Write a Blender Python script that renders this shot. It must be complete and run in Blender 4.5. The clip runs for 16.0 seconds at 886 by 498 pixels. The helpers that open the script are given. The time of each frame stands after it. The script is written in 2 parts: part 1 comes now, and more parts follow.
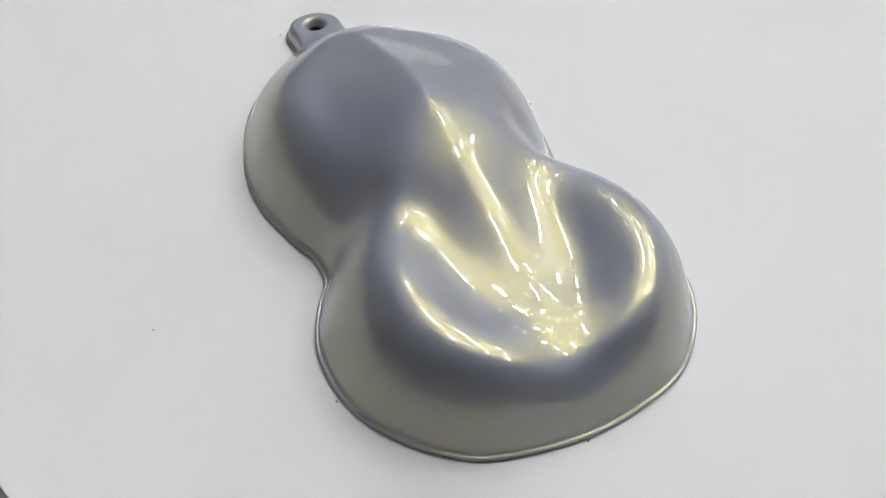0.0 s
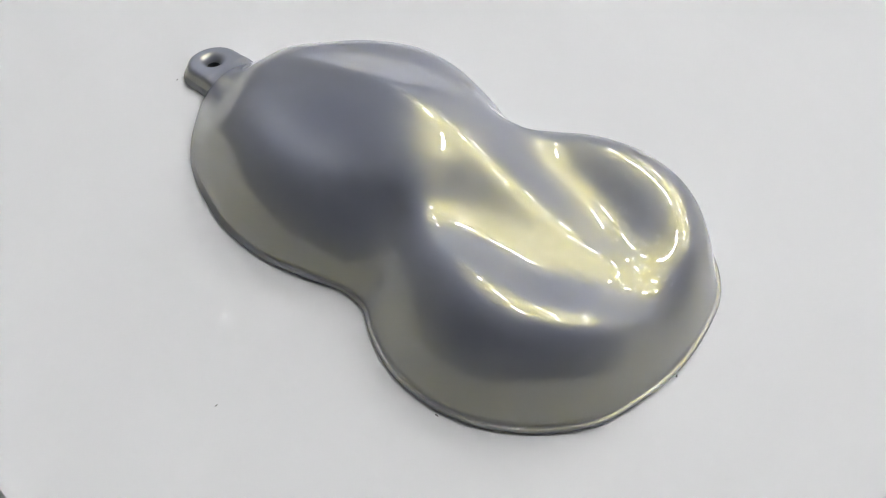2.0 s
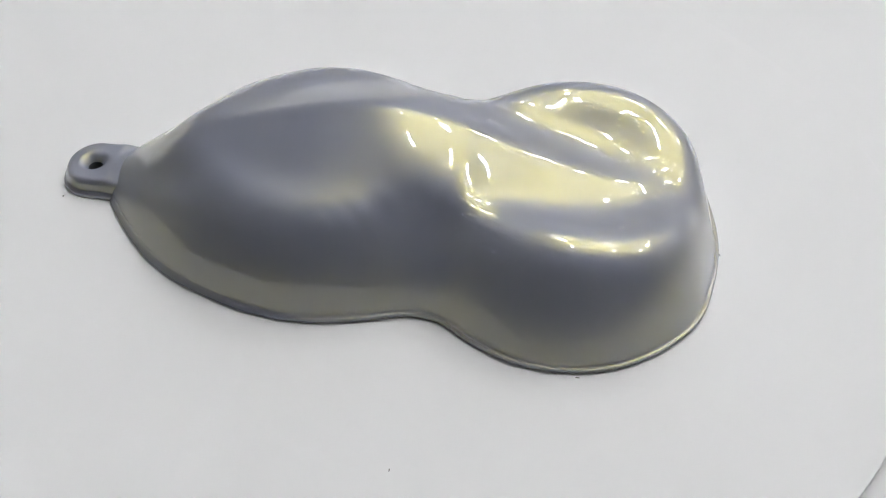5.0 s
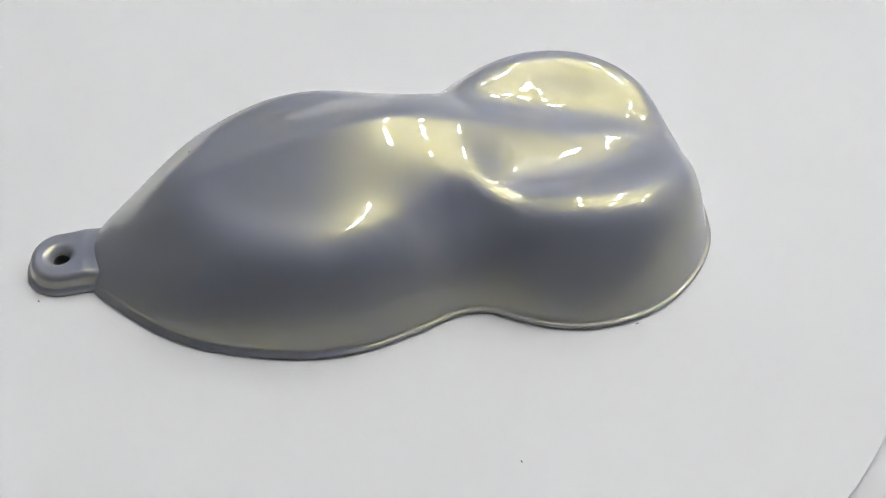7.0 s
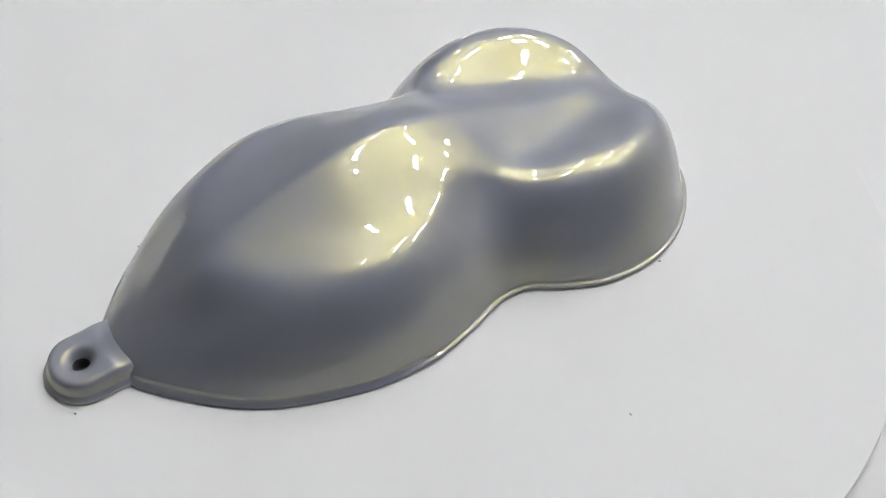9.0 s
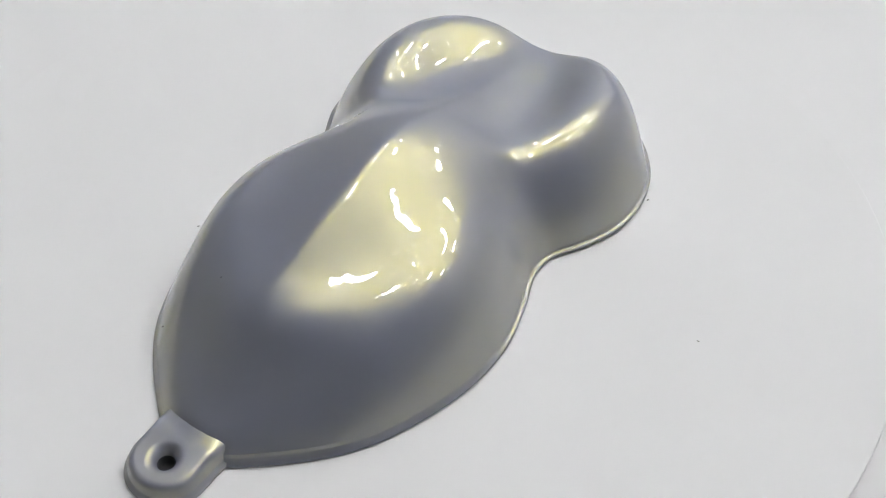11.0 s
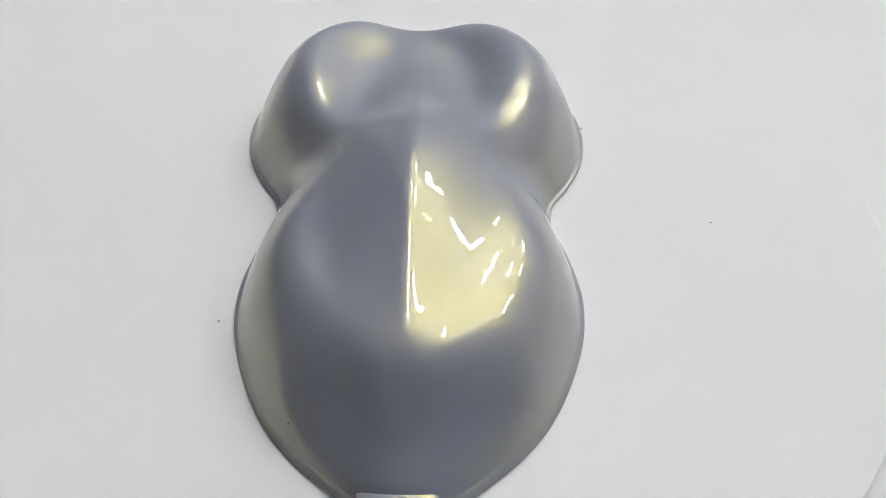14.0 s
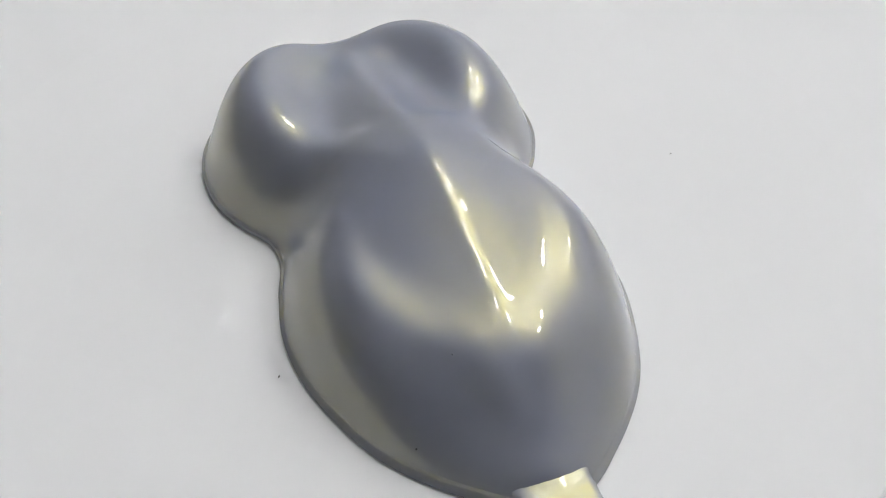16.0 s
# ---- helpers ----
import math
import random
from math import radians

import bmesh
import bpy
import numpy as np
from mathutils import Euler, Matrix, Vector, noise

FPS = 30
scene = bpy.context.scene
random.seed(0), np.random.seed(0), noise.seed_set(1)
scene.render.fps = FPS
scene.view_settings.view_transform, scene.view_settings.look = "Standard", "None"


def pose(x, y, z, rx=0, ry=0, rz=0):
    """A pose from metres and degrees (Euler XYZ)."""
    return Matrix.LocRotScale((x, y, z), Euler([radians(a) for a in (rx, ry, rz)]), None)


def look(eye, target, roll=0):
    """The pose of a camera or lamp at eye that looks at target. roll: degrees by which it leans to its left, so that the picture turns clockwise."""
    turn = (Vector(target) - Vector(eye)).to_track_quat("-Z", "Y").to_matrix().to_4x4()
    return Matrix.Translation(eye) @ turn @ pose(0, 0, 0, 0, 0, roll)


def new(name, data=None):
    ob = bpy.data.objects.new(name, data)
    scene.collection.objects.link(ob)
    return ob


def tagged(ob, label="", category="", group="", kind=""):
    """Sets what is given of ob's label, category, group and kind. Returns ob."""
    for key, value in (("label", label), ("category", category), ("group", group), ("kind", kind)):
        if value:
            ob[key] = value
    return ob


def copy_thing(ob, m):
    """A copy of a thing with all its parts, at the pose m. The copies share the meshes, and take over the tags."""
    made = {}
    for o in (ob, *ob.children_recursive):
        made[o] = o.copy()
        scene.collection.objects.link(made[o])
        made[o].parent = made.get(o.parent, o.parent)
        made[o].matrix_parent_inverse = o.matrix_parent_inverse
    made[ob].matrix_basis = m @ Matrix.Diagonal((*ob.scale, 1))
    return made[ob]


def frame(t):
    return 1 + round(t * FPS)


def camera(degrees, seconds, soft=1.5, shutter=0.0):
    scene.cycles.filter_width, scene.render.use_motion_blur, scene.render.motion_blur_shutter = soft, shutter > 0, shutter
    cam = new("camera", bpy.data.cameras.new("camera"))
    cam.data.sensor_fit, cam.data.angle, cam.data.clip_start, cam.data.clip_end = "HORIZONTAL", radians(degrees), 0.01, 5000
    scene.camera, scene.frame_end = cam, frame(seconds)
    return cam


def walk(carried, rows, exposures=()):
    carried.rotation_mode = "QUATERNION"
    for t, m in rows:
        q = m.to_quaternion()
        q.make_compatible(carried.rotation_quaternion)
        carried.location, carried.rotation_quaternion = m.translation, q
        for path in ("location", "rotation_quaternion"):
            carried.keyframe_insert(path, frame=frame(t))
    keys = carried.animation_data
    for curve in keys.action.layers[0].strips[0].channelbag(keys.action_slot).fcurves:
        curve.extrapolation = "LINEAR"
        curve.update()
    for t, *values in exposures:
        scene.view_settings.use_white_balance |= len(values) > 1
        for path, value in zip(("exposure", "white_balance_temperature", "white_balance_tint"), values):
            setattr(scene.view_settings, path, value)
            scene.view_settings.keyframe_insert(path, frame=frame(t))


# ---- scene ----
# the camera stands still; the board turns under it
SIZE = 0.30                                   # metres per unit of the plan
cam = camera(45.56, 16.0, soft=1.2)
EYE = (0.0, -0.71303 * SIZE, 0.70114 * SIZE)
PITCH, YAW, ROLL = -45.729, 1.086, 1.412
cp, sp = math.cos(radians(PITCH)), math.sin(radians(PITCH))
AIM = (EYE[0] + cp * math.sin(radians(YAW)), EYE[1] + cp * math.cos(radians(YAW)), EYE[2] + sp)
walk(cam, [(0.0, look(EYE, AIM, ROLL)), (16.0, look(EYE, AIM, ROLL))])
TURNS = [(0.0, 0.0), (2.0, 21.86), (4.0, 43.78), (7.0, 76.94), (8.0, 87.69), (10.5, 115.04), (12.5, 136.73), (14.5, 158.57), (16.0, 175.16)]

# ---------------------------------------------------------------- light
world = bpy.data.worlds.new("room_light")
scene.world = world
world.use_nodes = True
sky = world.node_tree.nodes.new("ShaderNodeTexSky")
sky.sky_type, sky.sun_disc, sky.sun_elevation, sky.sun_rotation = "NISHITA", False, radians(40), radians(200)
world.node_tree.links.new(sky.outputs[0], world.node_tree.nodes["Background"].inputs[0])
world.node_tree.nodes["Background"].inputs[1].default_value = 0.15
scene.view_settings.exposure = 0.0


# ---------------------------------------------------------------- materials
def material(name):
    m = bpy.data.materials.new(name)
    m.use_nodes = True
    return m, m.node_tree, m.node_tree.nodes["Principled BSDF"]


def node(tree, kind, **inputs):
    n = tree.nodes.new(kind)
    for k, v in inputs.items():
        n.inputs[k.replace("_", " ")].default_value = v
    return n


def mottled(name, dark, light, scale, rough, bump=0.0, fine=0.0, metal=0.0):
    """Paint or plastic with blotches of two sizes and fine relief."""
    m, tree, b = material(name)
    co = tree.nodes.new("ShaderNodeTexCoord")
    big = node(tree, "ShaderNodeTexNoise", Scale=scale, Detail=4.0)
    ramp = tree.nodes.new("ShaderNodeValToRGB")
    ramp.color_ramp.elements[0].position, ramp.color_ramp.elements[0].color = 0.35, (*dark, 1)
    ramp.color_ramp.elements[1].position, ramp.color_ramp.elements[1].color = 0.65, (*light, 1)
    tree.links.new(co.outputs["Object"], big.inputs["Vector"])
    tree.links.new(big.outputs["Fac"], ramp.inputs["Fac"])
    tree.links.new(ramp.outputs["Color"], b.inputs["Base Color"])
    b.inputs["Roughness"].default_value = rough
    b.inputs["Metallic"].default_value = metal
    if bump:
        small = node(tree, "ShaderNodeTexNoise", Scale=fine, Detail=3.0)
        bp = node(tree, "ShaderNodeBump", Strength=bump, Distance=0.0005)
        tree.links.new(co.outputs["Object"], small.inputs["Vector"])
        tree.links.new(small.outputs["Fac"], bp.inputs["Height"])
        tree.links.new(bp.outputs["Normal"], b.inputs["Normal"])
    return m


def pearl_paint():
    """Silver-blue base with gold flake in it, under a clear lacquer."""
    m, tree, b = material("pearl_paint")
    co = tree.nodes.new("ShaderNodeTexCoord")
    out = tree.nodes["Material Output"]
    flake = node(tree, "ShaderNodeTexNoise", Scale=5200.0, Detail=2.0)
    bp = node(tree, "ShaderNodeBump", Strength=0.25, Distance=0.0001)
    cloud = node(tree, "ShaderNodeTexNoise", Scale=38.0, Detail=4.0)
    tree.links.new(co.outputs["Object"], flake.inputs["Vector"])
    tree.links.new(co.outputs["Object"], cloud.inputs["Vector"])
    tree.links.new(flake.outputs["Fac"], bp.inputs["Height"])
    ramp = tree.nodes.new("ShaderNodeValToRGB")
    ramp.color_ramp.elements[0].position, ramp.color_ramp.elements[0].color = 0.3, (0.122, 0.124, 0.133, 1)
    ramp.color_ramp.elements[1].position, ramp.color_ramp.elements[1].color = 0.7, (0.141, 0.143, 0.152, 1)
    tree.links.new(cloud.outputs["Fac"], ramp.inputs["Fac"])
    tree.links.new(ramp.outputs["Color"], b.inputs["Base Color"])
    b.inputs["Metallic"].default_value = 0.0
    b.inputs["Roughness"].default_value = 0.5
    b.inputs["Specular IOR Level"].default_value = 0.0
    b.inputs["Coat Weight"].default_value = 1.0
    b.inputs["Coat Roughness"].default_value = 0.015
    b.inputs["Coat IOR"].default_value = 1.6
    peel = node(tree, "ShaderNodeTexNoise", Scale=190.0, Detail=2.0)
    pb = node(tree, "ShaderNodeBump", Strength=0.35, Distance=0.00008)
    tree.links.new(co.outputs["Object"], peel.inputs["Vector"])
    tree.links.new(peel.outputs["Fac"], pb.inputs["Height"])
    tree.links.new(pb.outputs["Normal"], b.inputs["Coat Normal"])
    gold = node(tree, "ShaderNodeBsdfGlossy", Color=(0.132, 0.113, 0.0, 1), Roughness=0.345)
    tree.links.new(bp.outputs["Normal"], gold.inputs["Normal"])
    blue = node(tree, "ShaderNodeBsdfGlossy", Color=(0.040, 0.060, 0.180, 1), Roughness=0.66)
    tree.links.new(bp.outputs["Normal"], blue.inputs["Normal"])
    both = tree.nodes.new("ShaderNodeAddShader")
    tree.links.new(gold.outputs[0], both.inputs[0])
    tree.links.new(blue.outputs[0], both.inputs[1])
    add = tree.nodes.new("ShaderNodeAddShader")
    tree.links.new(b.outputs[0], add.inputs[0])
    tree.links.new(both.outputs[0], add.inputs[1])
    tree.links.new(add.outputs[0], out.inputs["Surface"])
    return m


def glow(name, colour, strength):
    m, tree, b = material(name)
    b.inputs["Base Color"].default_value = (0.8, 0.8, 0.8, 1)
    b.inputs["Emission Color"].default_value = (*colour, 1)
    b.inputs["Emission Strength"].default_value = strength
    return m


PAINT = pearl_paint()
BOARD = mottled("white_board", (0.785, 0.785, 0.79), (0.80, 0.80, 0.805), 9.0, 0.6, 0.04, 900.0)
BOARD.node_tree.nodes["Principled BSDF"].inputs["Specular IOR Level"].default_value = 0.2
TABLE = mottled("white_laminate", (0.785, 0.785, 0.79), (0.80, 0.80, 0.805), 7.0, 0.6, 0.04, 600.0)
TABLE.node_tree.nodes["Principled BSDF"].inputs["Specular IOR Level"].default_value = 0.2
DIRT = mottled("dark_dirt", (0.08, 0.08, 0.08), (0.16, 0.15, 0.14), 900.0, 0.8)
# also colours the shade put inside the tab's hole
DARK = mottled("dark_rubber_and_hole_shade", (0.035, 0.035, 0.037), (0.05, 0.05, 0.052), 60.0, 0.7, 0.1, 500.0)
WALL = mottled("wall_paint", (0.32, 0.32, 0.33), (0.38, 0.38, 0.39), 2.0, 0.8, 0.1, 80.0)
WHITE_WALL = mottled("white_wall_paint", (0.66, 0.66, 0.68), (0.72, 0.72, 0.74), 2.0, 0.8, 0.1, 80.0)
CEIL = mottled("ceiling_paint", (0.79, 0.79, 0.80), (0.84, 0.84, 0.85), 2.0, 0.9, 0.1, 60.0)
FLOOR = mottled("floor_concrete", (0.10, 0.10, 0.10), (0.15, 0.15, 0.15), 2.0, 0.7, 0.2, 40.0)
TUBE = glow("lamp_diffuser", (1.0, 1.0, 0.99), 70.5)
FRAME = mottled("lamp_frame", (0.7, 0.7, 0.7), (0.78, 0.78, 0.78), 5.0, 0.4)


# ---------------------------------------------------------------- mesh helpers
def mesh_object(name, verts, faces, mat, parent=None, label="", smooth=True):
    me = bpy.data.meshes.new(name)
    me.from_pydata([tuple(v) for v in verts], [], faces)
    me.materials.append(mat)
    me.validate()
    bm = bmesh.new()
    bm.from_mesh(me)
    bmesh.ops.remove_doubles(bm, verts=bm.verts, dist=1e-7)
    bmesh.ops.recalc_face_normals(bm, faces=bm.faces)
    for f in bm.faces:
        f.smooth = smooth
    bm.to_mesh(me)
    bm.free()
    ob = new(name, me)
    ob.parent = parent
    if label:
        tagged(ob, label)
    return ob


def box(name, lo, hi, mat, parent=None, label="", bevel=0.0):
    bm = bmesh.new()
    bmesh.ops.create_cube(bm, size=1.0)
    for v in bm.verts:
        v.co = Vector([lo[i] + (v.co[i] + 0.5) * (hi[i] - lo[i]) for i in range(3)])
    if bevel:
        bmesh.ops.bevel(bm, geom=bm.edges[:], offset=bevel, segments=2, affect="EDGES")
    me = bpy.data.meshes.new(name)
    bm.to_mesh(me)
    bm.free()
    me.materials.append(mat)
    ob = new(name, me)
    ob.parent = parent
    if label:
        tagged(ob, label)
    return ob


def join_box(ob, lo, hi):
    """Add a box to an object's mesh."""
    bm = bmesh.new()
    bm.from_mesh(ob.data)
    made = bmesh.ops.create_cube(bm, size=1.0)["verts"]
    for v in made:
        v.co = Vector([lo[i] + (v.co[i] + 0.5) * (hi[i] - lo[i]) for i in range(3)])
    bm.to_mesh(ob.data)
    bm.free()


def rings(name, loops, mat, parent=None, label="", cap_first=False, cap_last=False, smooth=True):
    """A skin through closed loops of equally many points."""
    n = len(loops[0])
    verts = [p for loop in loops for p in loop]
    faces = [(k * n + i, k * n + (i + 1) % n, (k + 1) * n + (i + 1) % n, (k + 1) * n + i) for k in range(len(loops) - 1) for i in range(n)]
    if cap_first:
        faces.append(tuple(range(n))[::-1])
    if cap_last:
        faces.append(tuple(range((len(loops) - 1) * n, len(loops) * n)))
    return mesh_object(name, verts, faces, mat, parent, label, smooth)


def glide(xk, yk, x):
    """Smooth curve through knots."""
    xk, yk = np.asarray(xk, float), np.asarray(yk, float)
    m = np.gradient(yk, xk, axis=0)
    i = np.clip(np.searchsorted(xk, x) - 1, 0, len(xk) - 2)
    h = xk[i + 1] - xk[i]
    t = (x - xk[i]) / h
    if yk.ndim > 1:
        t, h = t[:, None], h[:, None]
    return (2*t**3 - 3*t**2 + 1)*yk[i] + (t**3 - 2*t**2 + t)*h*m[i] + (3*t**2 - 2*t**3)*yk[i + 1] + (t**3 - t**2)*h*m[i + 1]


# ---------------------------------------------------------------- the room
CEILING, LAMP_HEIGHT = 3.75, 3.30


def room():
    # walls and ceiling are out of view, added to shape light and reflections
    t = 0.08
    zf, zc, r, rn = -0.9, CEILING, 4.6, 3.7
    tagged(box("floor", (-r, -r, zf - t), (r, rn, zf), FLOOR), "grey concrete workshop floor", "floor", kind="structure")
    tagged(box("ceiling", (-r, -r, zc), (r, rn, zc + t), CEIL), "plain white ceiling over the lamps, unseen, added for reflections", "ceiling", kind="structure")
    x0, x1, z0, z1 = -1.5, 1.3, 1.9, 3.15
    # unseen wall kept white so that upward faces of the paint reflect brighter
    north = box("wall_north", (-r, rn, zf), (r, rn + t, z0), WHITE_WALL)
    for lo, hi in (((-r, rn, z1), (r, rn + t, zc)), ((-r, rn, z0), (x0, rn + t, z1)), ((x1, rn, z0), (r, rn + t, z1))):
        join_box(north, lo, hi)
    tagged(north, "unseen white wall with a high window, added to brighten reflections", "wall", kind="structure")
    win = tagged(new("window_1"), "high window with grey metal frame in white wall", "window", kind="structure")
    for k in range(4):
        xm = x0 + (x1 - x0) * k / 3
        box("window_frame", (xm - .03, rn + .01, z0), (xm + .03, rn + .06, z1), FRAME, win)
    for zm in (z0, z1 - .05):
        box("window_frame", (x0, rn + .005, zm), (x1, rn + .065, zm + .05), FRAME, win)
    for nm, lo, hi in (("wall_south", (-r, -r - t, zf), (r, -r, zc)),
                       ("wall_west", (-r - t, -r, zf), (-r, rn, zc))):
        tagged(box(nm, lo, hi, WALL), "unseen plain grey wall added for reflections", "wall", kind="structure")
    # unseen reflector: white to lift the right-facing flank of the shape
    tagged(box("wall_east", (r, -r, zf), (r + t, rn, zc), WHITE_WALL), "unseen plain white wall added to brighten reflections", "wall", kind="structure")


def ceiling_lamp():
    lamp = tagged(new("hanging_lamp"), "lit white bar lamp hanging under the ceiling", "hanging lamp", "lamps under the ceiling")
    w, l = 0.05, 0.22
    for y in (-l - .02, l):
        box("end_cap", (-w - .01, y, -.06), (w + .01, y + .02, .03), FRAME, lamp)
    for y in (-0.15, 0.15):
        box("hanger", (-.006, y - .006, 0), (.006, y + .006, CEILING - LAMP_HEIGHT), FRAME, lamp)
    box("diffuser", (-w, -l, -.05), (w, l, 0), TUBE, lamp, "glowing white diffuser", bevel=0.01)
    return lamp


def table():
    """The table's front edge runs under the board, which stands out over it towards the camera."""
    top = tagged(new("table"), "white work table under the turning board", "table")
    box("tabletop", (-0.9, 0.0, -0.030), (0.9, 1.1, 0.0), TABLE, top, bevel=0.002)
    for sx in (-0.85, 0.80):
        for sy in (0.06, 1.0):
            box("leg", (sx, sy, -0.896), (sx + 0.05, sy + 0.05, -0.030), DARK, top)
    top.matrix_basis = pose(0.0, -0.0878, -0.004, 0, 0, -3.2)
    return top


# ---------------------------------------------------------------- the turning board
def speck(name, x, y, length, width, turn, parent, z=0.0, label=""):
    """A small uneven crumb of dirt lying flat."""
    bm = bmesh.new()
    bmesh.ops.create_icosphere(bm, subdivisions=2, radius=0.5)
    for v in bm.verts:
        k = 1 + 0.35 * noise.noise(v.co * 2.3 + Vector((x * 90, y * 90, turn)))
        v.co = Vector((v.co.x * length * k, v.co.y * width * k + 0.25 * width * math.sin(v.co.x * 5), (v.co.z + 0.42) * width * 0.45))
    me = bpy.data.meshes.new(name)
    bm.to_mesh(me)
    bm.free()
    me.materials.append(DIRT)
    ob = new(name, me)
    ob.matrix_basis = pose(x * SIZE, y * SIZE, z * SIZE, 0, 0, turn)
    ob.parent = parent
    if label:
        tagged(ob, label)
    return ob


def turning_board():
    board = tagged(new("turntable"), "round white turning board with specks of dirt", "turntable")
    n, r, cx, cy = 240, 0.4595 * SIZE, 0.0228 * SIZE, 0.0187 * SIZE
    def loop(k, z):
        return [(cx + (r + k) * math.cos(2 * math.pi * i / n), cy + (r + k) * math.sin(2 * math.pi * i / n), z) for i in range(n)]
    rings("board", [loop(-.0002, -.0025), loop(0, -.0023), loop(0, -.0002), loop(-.0002, 0)], BOARD, board, cap_first=True, cap_last=True, smooth=False)
    rings("base", [loop(-.075, -.0040), loop(-.075, -.0025)], DARK, board, cap_first=True, cap_last=True)
    for x, y, a, b, turn in ((-.2360, -.1306, .0008, .0003, 10), (.1074, .1892, .0008, .0004, 60), (.1277, -.2396, .0010, .0004, 35), (-.0735, -.2040, .0010, .0004, 100),
                             (-.1738, .3108, .0009, .0004, 20)):
        speck("dirt_speck", x, y, a, b, turn, board)
    return board


# ---------------------------------------------------------------- the painted shape
OUTLINE = [(-0.3132, 0.0), (-0.306, 0.0274), (-0.2817, 0.0616), (-0.2235, 0.1152), (-0.1757, 0.1372), (-0.1283, 0.1503), (-0.0797, 0.1522), (-0.0339, 0.1429), (0.0115, 0.1306),
           (0.0294, 0.1324), (0.0584, 0.1497), (0.0975, 0.1667), (0.1414, 0.1704), (0.1833, 0.161), (0.2249, 0.1346), (0.2582, 0.0935), (0.2712, 0.0479), (0.2764, 0.0)]
ALONG = [0, .1, .22, .34, .44, .53, .6, .7, .8, .9, 1]
KEEL = [0.096, 0.0978, 0.1119, 0.1245, 0.128, 0.1212, 0.11, 0.0901, 0.0767, 0.0754, 0.0795]
DIP = [-0.0027, 0.01, 0.0016, -0.0017, 0.0004, 0.0065, -0.0048, -0.0099, -0.0086, -0.0015, 0.0005]
CREST = [0.0412, 0.0564, 0.0825, 0.0913, 0.0879, 0.0845, 0.0867, 0.0939, 0.0916, 0.0755, 0.0614]
DIP_AT = [0.2926, 0.3497, 0.4159, 0.5369, 0.5299, 0.4833, 0.3764, 0.3152, 0.2911, 0.2426, 0.3651]
CREASE = [0.8096, 1.0, 0.6943, 0.4132, 0.4721, 0.5874, 0.5247, 0.5702, 0.4314, 0.3542, 0.4262]
CREST_AT = [0.6316, 0.5863, 0.5882, 0.6369, 0.6299, 0.5833, 0.5589, 0.6023, 0.6527, 0.6538, 0.6216]
STEEP = [2.094, 1.86, 2.14, 2.12, 2.02, 2.05, 2.05, 2.32, 2.26, 1.98, 1.65]
FOOT, LIP = 0.010, 0.0054
FAN_A, FAN_B = 0.10, 0.085
SOFTEN = 8
BOWLS = [(0.0036, -0.1264, 0.0608, 0.045, 0.022)]      # depth, place along, place across, length, width
AXIS_TURN, AXIS_X, AXIS_Y = -63.631, 0.010905, 0.011665


# swells and hollows of the deck, in ten-thousandths: rows run from tab to tail, columns from keel to wall
RELIEF = [[-15, -34, -48, -50, -46, -41],
          [-13, -20, -26, -27, -32, -38],
          [-17, -3, 10, -2, -19, -33],
          [-42, 9, 48, 35, 4, -22],
          [-73, 28, 71, 21, 19, -7],
          [-56, 47, 75, 1, 14, -6],
          [-30, 52, 64, 41, 20, -20],
          [-22, 41, 55, 9, 7, -12],
          [-47, -1, 22, 10, 10, 2],
          [-22, -5, -11, -4, -1, 2],
          [9, -3, -38, 7, 29, -8],
          [7, -16, -16, -16, 4, -4],
          [-49, -15, -5, -47, -6, 24],
          [-27, -7, 22, 21, 43, 57],
          [57, 49, 38, 53, 73, 90]]
KEEL_EDGE = [0.05, -0.034, -0.15, 0.395, 0.406, 0.385, 0.369, 0.056, 0.11, 0.08, 0.2, 0.2, 0.14, 0.06, 0.0]      # how sharply the keel breaks, from tab to tail


def hermite(t, h, y0, m0, y1, m1):
    return (2*t**3 - 3*t**2 + 1)*y0 + (t**3 - 2*t**2 + t)*h*m0 + (3*t**2 - 2*t**3)*y1 + (t**3 - t**2)*h*m1


def level_slope(a, b):
    return np.where(a * b > 0, 2 * a * b / np.where(a + b == 0, 1, a + b), 0)


def along(v, u):
    """A quantity along the rim, level at both ends."""
    k, v = np.array(ALONG), np.array(v)
    return glide(np.r_[-k[2], -k[1], k, 2 - k[-2], 2 - k[-3]], np.r_[v[2], v[1], v, v[-2], v[-3]], u)[:, None]


def half_outline(n):
    o = np.array(OUTLINE)
    p = np.vstack([o[2:0:-1] * [1, -1], o, o[-2:-4:-1] * [1, -1]])
    k = np.r_[0, np.cumsum(np.hypot(*np.diff(p, axis=0).T))]
    c = glide(k, p, np.linspace(k[2], k[-3], 800))
    ln = np.r_[0, np.cumsum(np.hypot(*np.diff(c, axis=0).T))]
    u = np.linspace(0, 1, n)
    return np.c_[np.interp(u, ln / ln[-1], c[:, 0]), np.interp(u, ln / ln[-1], c[:, 1])]


def inward(b, d):
    """The half outline b moved in by d."""
    t = np.gradient(np.vstack([b[1] * [1, -1], b, b[-2] * [1, -1]]), axis=0)[1:-1]
    t /= np.hypot(*t.T)[:, None]
    r = b + np.c_[t[:, 1], -t[:, 0]] * d
    r[0, 1] = r[-1, 1] = 0
    return r


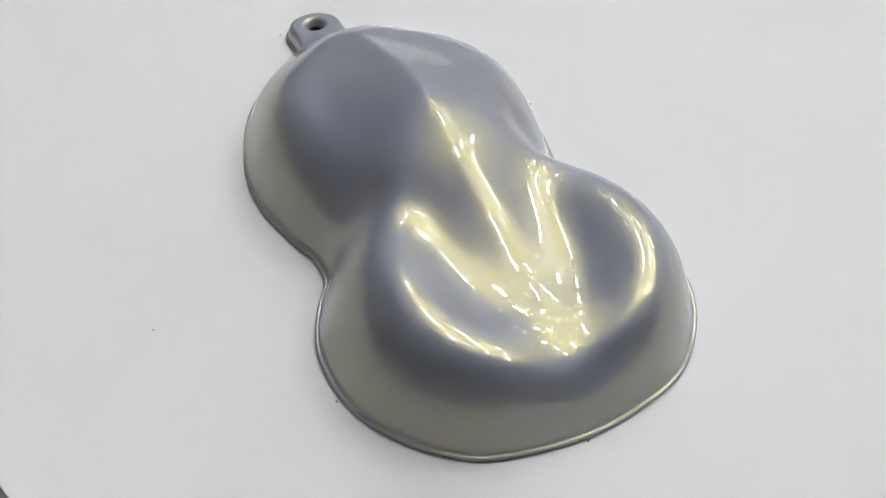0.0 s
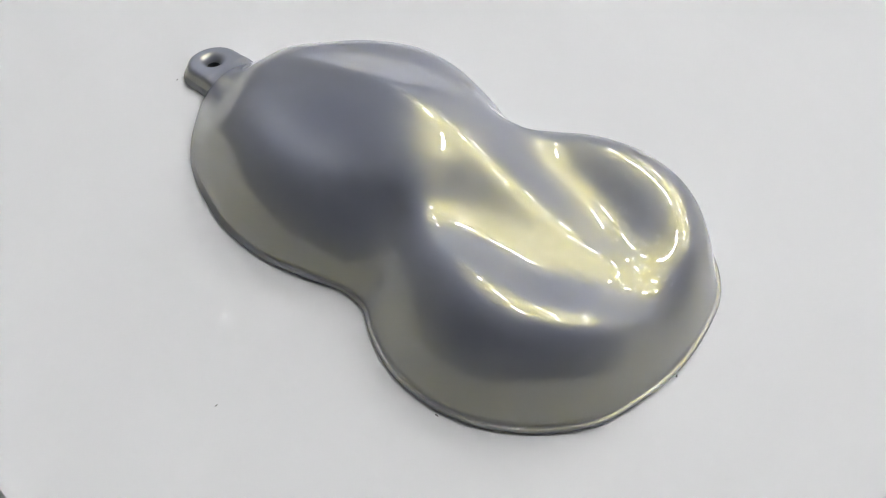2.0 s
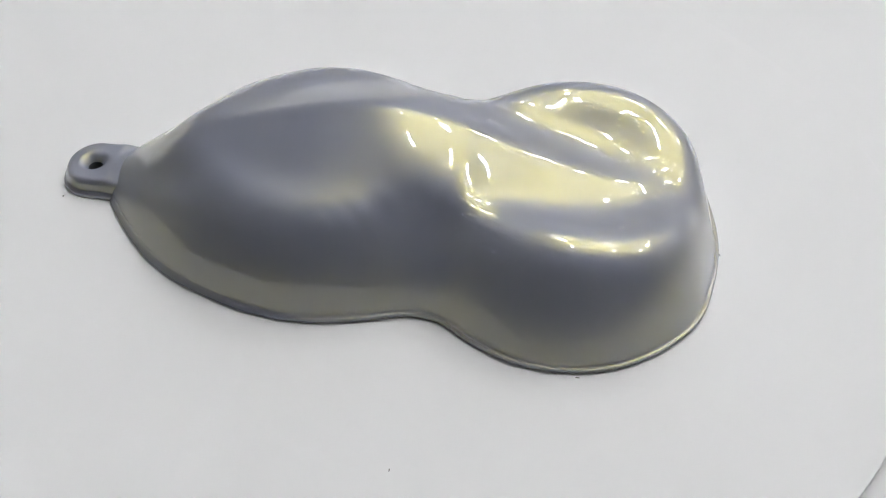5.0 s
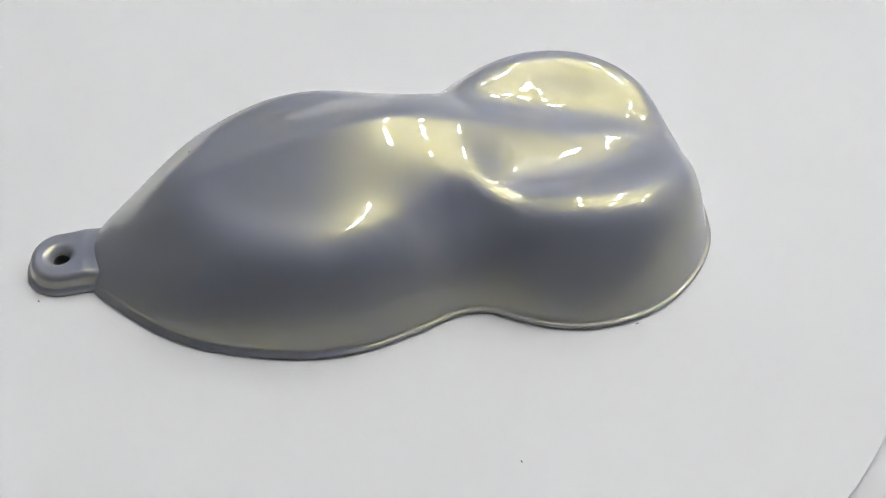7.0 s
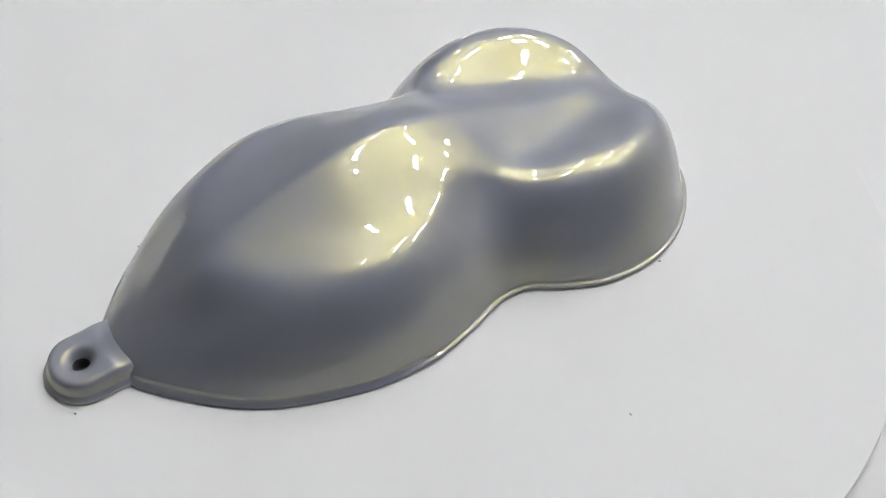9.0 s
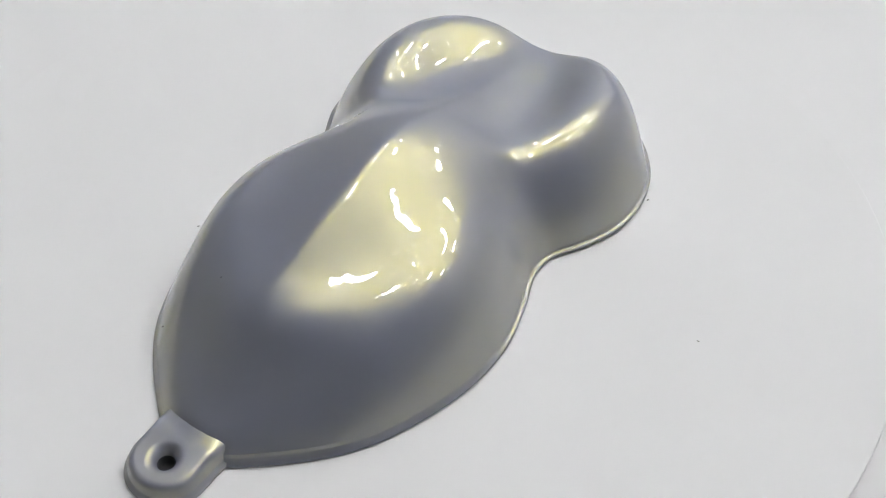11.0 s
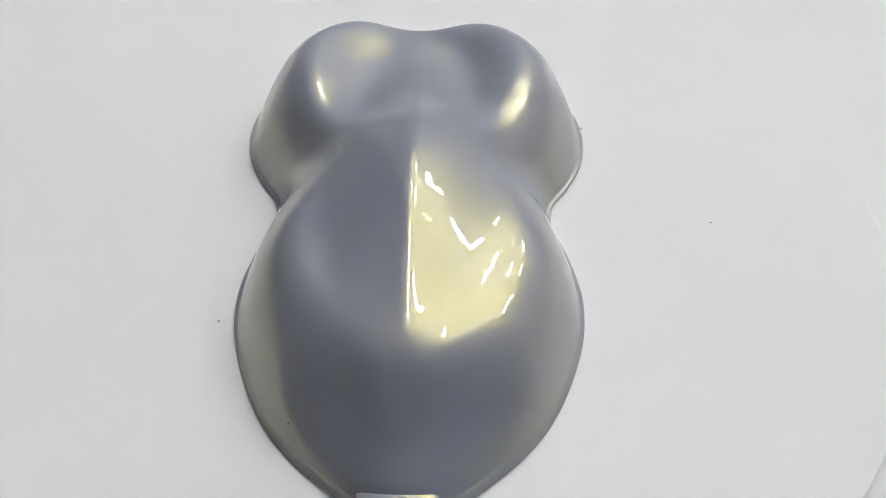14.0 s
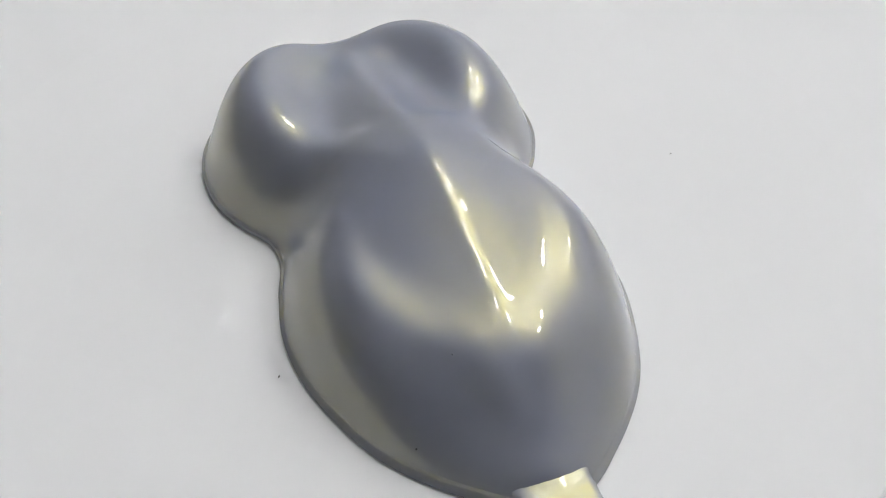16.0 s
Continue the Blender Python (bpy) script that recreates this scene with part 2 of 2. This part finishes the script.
def shell_grid(nt, ns):
    """Heights over the half plan: keel, dip and crest along the length, and the wall down to the foot."""
    u = np.linspace(0, 1, nt)
    zc, dd, zr, sd, sr, steep, crease = [along(v, u) for v in (KEEL, DIP, CREST, DIP_AT, CREST_AT, STEEP, CREASE)]
    zd = zc + (zr - zc) * sd / sr + dd
    b = inward(half_outline(nt), LIP)
    bx, by = b[:, :1], b[:, 1:]
    x0, x1 = bx[0, 0], bx[-1, 0]
    cx = x0 + FAN_A + (bx - x0) / (x1 - x0) * (x1 - x0 - FAN_A - FAN_B)
    s = np.linspace(0, 1, ns)[None, :]
    k1, k2, k3 = (zd - zc) / sd, (zr - zd) / (sr - sd), (FOOT - zr) / (1 - sr)
    md, mr = level_slope(k1, k2), level_slope(k2, k3)
    z = np.where(s < sd, hermite(s / sd, sd, zc, k1 * crease, zd, md),
                 np.where(s < sr, hermite((s - sd) / (sr - sd), sr - sd, zd, md, zr, mr),
                          hermite((s - sr) / (1 - sr), 1 - sr, zr, mr, FOOT, steep * k3)))
    x, y = cx * (1 - s) + bx * s, by * s
    for depth, xc, yc, lx, ly in BOWLS:
        z = z - depth * np.exp(-((x - xc) / lx) ** 2 - ((y - yc) / ly) ** 2)
    return x, y, z


def full_grid(nt, ns):
    """Both halves as one grid of closed-up rows: column 0 is one rim, the last column the other; softened a little."""
    x, y, z = shell_grid(nt, ns)
    x, y, z = [np.concatenate([q[:, :0:-1], h], 1) for q, h in ((x, x), (y, -y), (z, z))]
    g = np.stack([x, y, z], -1)
    for _ in range(SOFTEN):
        p = np.concatenate([g[1:2, ::-1], g, g[-2:-1, ::-1]], 0)
        m = (p[2:] + p[:-2]) / 4 + g / 2
        m[:, 1:-1] = (m[:, 2:] + m[:, :-2]) / 4 + m[:, 1:-1] / 2
        m[:, 0], m[:, -1] = g[:, 0], g[:, -1]
        g = m
    return g


def blur(a, sigma):
    k = np.exp(-0.5 * (np.arange(-int(3 * sigma) - 1, int(3 * sigma) + 2) / sigma) ** 2)
    k /= k.sum()
    a = np.apply_along_axis(lambda q: np.convolve(q, k, "same"), 0, a)
    return np.apply_along_axis(lambda q: np.convolve(q, k, "same"), 1, a)


def softened(g, cell=0.0025, sigma=2.0):
    """The deck of the shell evened out over the plan, so that no seam of the grid shows; the wall is left as it is."""
    nt, nc = g.shape[:2]
    ix = np.round((g[..., 0] + 0.36) / cell).astype(int)
    iy = np.round((g[..., 1] + 0.21) / cell).astype(int)
    total, count = np.zeros((270, 170)), np.zeros((270, 170))
    np.add.at(total, (ix, iy), g[..., 2])
    np.add.at(count, (ix, iy), 1)
    seen = count > 0
    mean = np.where(seen, total / np.maximum(count, 1), 0)
    field = blur(mean, sigma) / np.maximum(blur(seen.astype(float), sigma), 1e-6)
    wide = blur(mean, 5.0) / np.maximum(blur(seen.astype(float), 5.0), 1e-6)
    gx, gy = np.meshgrid(np.arange(270) * cell - 0.36, np.arange(170) * cell - 0.21, indexing="ij")
    near = sum(np.exp(-((gx - c) / 0.035) ** 2 - (gy / 0.035) ** 2) for c in (-0.207, 0.185))
    field = field + (wide - field) * np.clip(near, 0, 1)
    fx, fy = (g[..., 0] + 0.36) / cell, (g[..., 1] + 0.21) / cell
    i, j = np.floor(fx).astype(int), np.floor(fy).astype(int)
    a, b = fx - i, fy - j
    z = (field[i, j] * (1 - a) + field[i + 1, j] * a) * (1 - b) + (field[i, j + 1] * (1 - a) + field[i + 1, j + 1] * a) * b
    s = np.abs(np.linspace(-1, 1, nc))[None, :]
    w = np.clip((0.86 - s) / 0.22, 0, 1)
    w = w * w * (3 - 2 * w)
    out = g.copy()
    out[..., 2] = g[..., 2] * (1 - w) + z * w
    return out


def spline(t):
    t = np.abs(t)
    return np.where(t < 1, (4 - 6 * t**2 + 3 * t**3) / 6, np.where(t < 2, (2 - t)**3 / 6, 0))


def carved(g):
    """The deck with its relief and the edge of its keel."""
    x, y = g[..., 0], g[..., 1]
    s = np.abs(np.linspace(-1, 1, g.shape[1]))[None, :]
    w = np.clip((1 - s) / 0.18, 0, 1)
    w = w * w * (3 - 2 * w)
    dz = np.zeros_like(x)
    for a, row in zip(np.linspace(-0.30, 0.27, len(RELIEF)), RELIEF):
        for k, v in enumerate(row):
            b = 0.028 * k
            across = spline((y - b) / 0.028) + (spline((y + b) / 0.028) if k else 0)
            dz += v * 1e-4 * spline((x - a) / (0.57 / (len(RELIEF) - 1))) * across
    for a, v in zip(np.linspace(-0.30, 0.27, len(KEEL_EDGE)), KEEL_EDGE):
        dz -= v * spline((x - a) / (0.57 / (len(KEEL_EDGE) - 1))) * (np.sqrt(y**2 + 0.006**2) - 0.006) * np.exp(-(y / 0.055)**2)
    out = g.copy()
    out[..., 2] += w * dz
    return out


def in_place(x, y, z):
    a = radians(AXIS_TURN)
    return ((AXIS_X + x * math.cos(a) - y * math.sin(a)) * SIZE, (AXIS_Y + x * math.sin(a) + y * math.cos(a)) * SIZE, z * SIZE)


def whole_loop(n, d):
    b = inward(half_outline(n), d)
    return np.vstack([b, b[-2:0:-1] * [1, -1]])


def hanging_tab(shape, g):
    """A flat rounded tongue with a rolled edge and a dished hole, run into the shell g."""
    hx, hy, n = -0.3287, 0.0028, 96
    def tongue(w, tip, root):
        pts = []
        for i in range(n):
            a = 2 * math.pi * i / n
            c, s = math.cos(a), math.sin(a)
            # ray to a slot shape: round at the tip, open at the root, where it flares into the shell
            r = w
            if c > 0:
                k = (root - hx) / max(c, 1e-6)
                side = w / max(abs(s), 1e-6)
                r = min(k, side)
            q = [hx + c * r, s * r]
            if c < 0:
                q[0] = hx + c * (hx - tip) * (r / w)
            f = max(0.0, (q[0] - hx - 0.010) / 0.03)
            g = min(1.6, max(0.0, (q[0] - hx - 0.010) / 0.02))
            q[1] = hy + q[1] * (1 - 0.06 * f + 0.07 * g * g)
            pts.append(q)
        return pts
    near = g.reshape(-1, 3)
    near = near[near[:, 0] < -0.20]
    rim_x = near[:, 0].min()
    def lift(px, py, z):
        """The top of the tab sweeps up into the nose of the shell and ends inside it."""
        d = (near[:, 0] - max(px, rim_x)) ** 2 + (near[:, 1] - py) ** 2
        k = np.argpartition(d, 4)[:4]
        wall = np.average(near[k, 2], weights=1 / (d[k] + 1e-7)) - 1.3 * max(0.0, rim_x - px)
        deep = min(1.0, max(0.0, (px + 0.308) / 0.03))
        up = 0.5 * (z + wall + math.sqrt((z - wall) ** 2 + 0.008 ** 2)) - 0.0005 * min(1.0, 6 * deep) - 0.016 * deep ** 2
        return z + (up - z) * min(1.0, max(0.0, (z - 0.0125) / 0.004)) * min(1.0, max(0.0, (px + 0.325) / 0.012))
    plan = [[(px, py, z) for px, py in tongue(w, hx - w + .0036, root)] for w, root, z in (
        (.0345, -.270, .0), (.0350, -.270, .0025), (.0342, -.270, .0045), (.0318, -.270, .0055), (.0308, -.270, .0075), (.0300, -.270, .0132),
        (.0286, -.270, .0162), (.0262, -.270, .0178), (.0240, -.272, .0182))]
    dish = [[(hx + r * math.cos(2 * math.pi * i / n), hy + r * math.sin(2 * math.pi * i / n), z) for i in range(n)] for r, z in (
        (.0150, .0182), (.0136, .0179), (.0120, .0172), (.0103, .0158), (.0087, .0138), (.0075, .0118), (.0071, .0100))]
    deck = [[tuple(a + (b - a) * k / 9 for a, b in zip(p, q)) for p, q in zip(plan[-1], dish[0])] for k in range(1, 9)]
    loops = [[in_place(px, py, lift(px, py, z)) for px, py, z in loop] for loop in plan + deck + dish]
    tab = rings("hanging_tab", loops, PAINT, shape, "flat rounded tab with a hole")
    # a closed dark cup stands in for the shade down in the hole
    tube = [[in_place(hx + r * math.cos(2 * math.pi * i / 32), hy + r * math.sin(2 * math.pi * i / 32), z) for i in range(32)] for r, z in ((.0072, .0102), (.0072, .0010), (.0001, .0010))]
    rings("hole_shade", tube, DARK, tab, "dark cup put in for the shade inside the hole")
    return tab


def speed_shape():
    shape = tagged(new("speed_shape"), "glossy pearl silver paint sample shape lying on white board", "paint sample")
    nt, ns = 241, 71
    g = carved(softened(full_grid(nt, ns)))
    nc = g.shape[1]
    verts = [in_place(*g[i, j]) for i in range(nt) for j in range(nc)]
    faces = [(i * nc + j, i * nc + j + 1, (i + 1) * nc + j + 1, (i + 1) * nc + j) for i in range(nt - 1) for j in range(nc - 1)]
    mesh_object("shell", verts, faces, PAINT, shape)
    prof = [(LIP + .0004, FOOT + .0012), (LIP - .0004, FOOT - .0022), (LIP - .0007, FOOT - .0034)]
    prof += [(.0022 - .0021 * math.sin(radians(a)), .0029 + .0021 * math.cos(radians(a))) for a in range(-30, 151, 15)]   # rolled bead
    prof += [(.0040, .0008), (.0066, .0)]
    # towards the tab the bead runs out into a plain undercut edge
    plain = [(LIP + .0004, FOOT + .0012), (LIP - .0004, FOOT - .0022), (.0022, .0040), (.0008, .0026), (.0003, .0020), (.0010, .0015), (.0040, .0010), (.0066, .0)]
    where = np.linspace(0, len(plain) - 1, len(prof))
    plain = [(np.interp(w, range(len(plain)), [p[0] for p in plain]), np.interp(w, range(len(plain)), [p[1] for p in plain])) for w in where]
    loops = []
    for (d, z), (e, h) in zip(prof, plain):
        bead, flat = whole_loop(nt, d), whole_loop(nt, e)
        k = np.clip((bead[:, 0] + 0.19) / 0.16, 0, 1)
        k = k * k * (3 - 2 * k)
        loops.append([in_place(*(f * p + (1 - f) * q), f * z + (1 - f) * h) for p, q, f in zip(bead, flat, k)])
    rings("rim_flange", loops, PAINT, shape, "thin rolled edge round the foot")
    hanging_tab(shape, g)
    # crumbs of dust caught in the lacquer, set on the skin of the shell
    flat = np.array([in_place(*p) for p in g.reshape(-1, 3)])
    for x, y, a, turn in ((-.238, .089, .0007, 40), (-.203, .047, .0005, 80)):
        k = np.argmin((g[..., 0].ravel() - x) ** 2 + (g[..., 1].ravel() - y) ** 2)
        speck("dust_speck", flat[k, 0] / SIZE, flat[k, 1] / SIZE, a, a * 0.8, turn, shape, flat[k, 2] / SIZE)
    return shape


room()
table()
board = turning_board()
shape = speed_shape()
first = ceiling_lamp()
LAMPS = [(x, y) for x in (0.20, 1.30, 2.40) for y in (0.60, 1.70, 2.80)]
first.matrix_basis = pose(LAMPS[0][0], LAMPS[0][1], LAMP_HEIGHT)
for lx, ly in LAMPS[1:]:
    copy_thing(first, pose(lx, ly, LAMP_HEIGHT))


def motions():
    for thing in (board, shape):
        walk(thing, [(t, pose(0, 0, 0, 0, 0, a)) for t, a in TURNS])


motions()
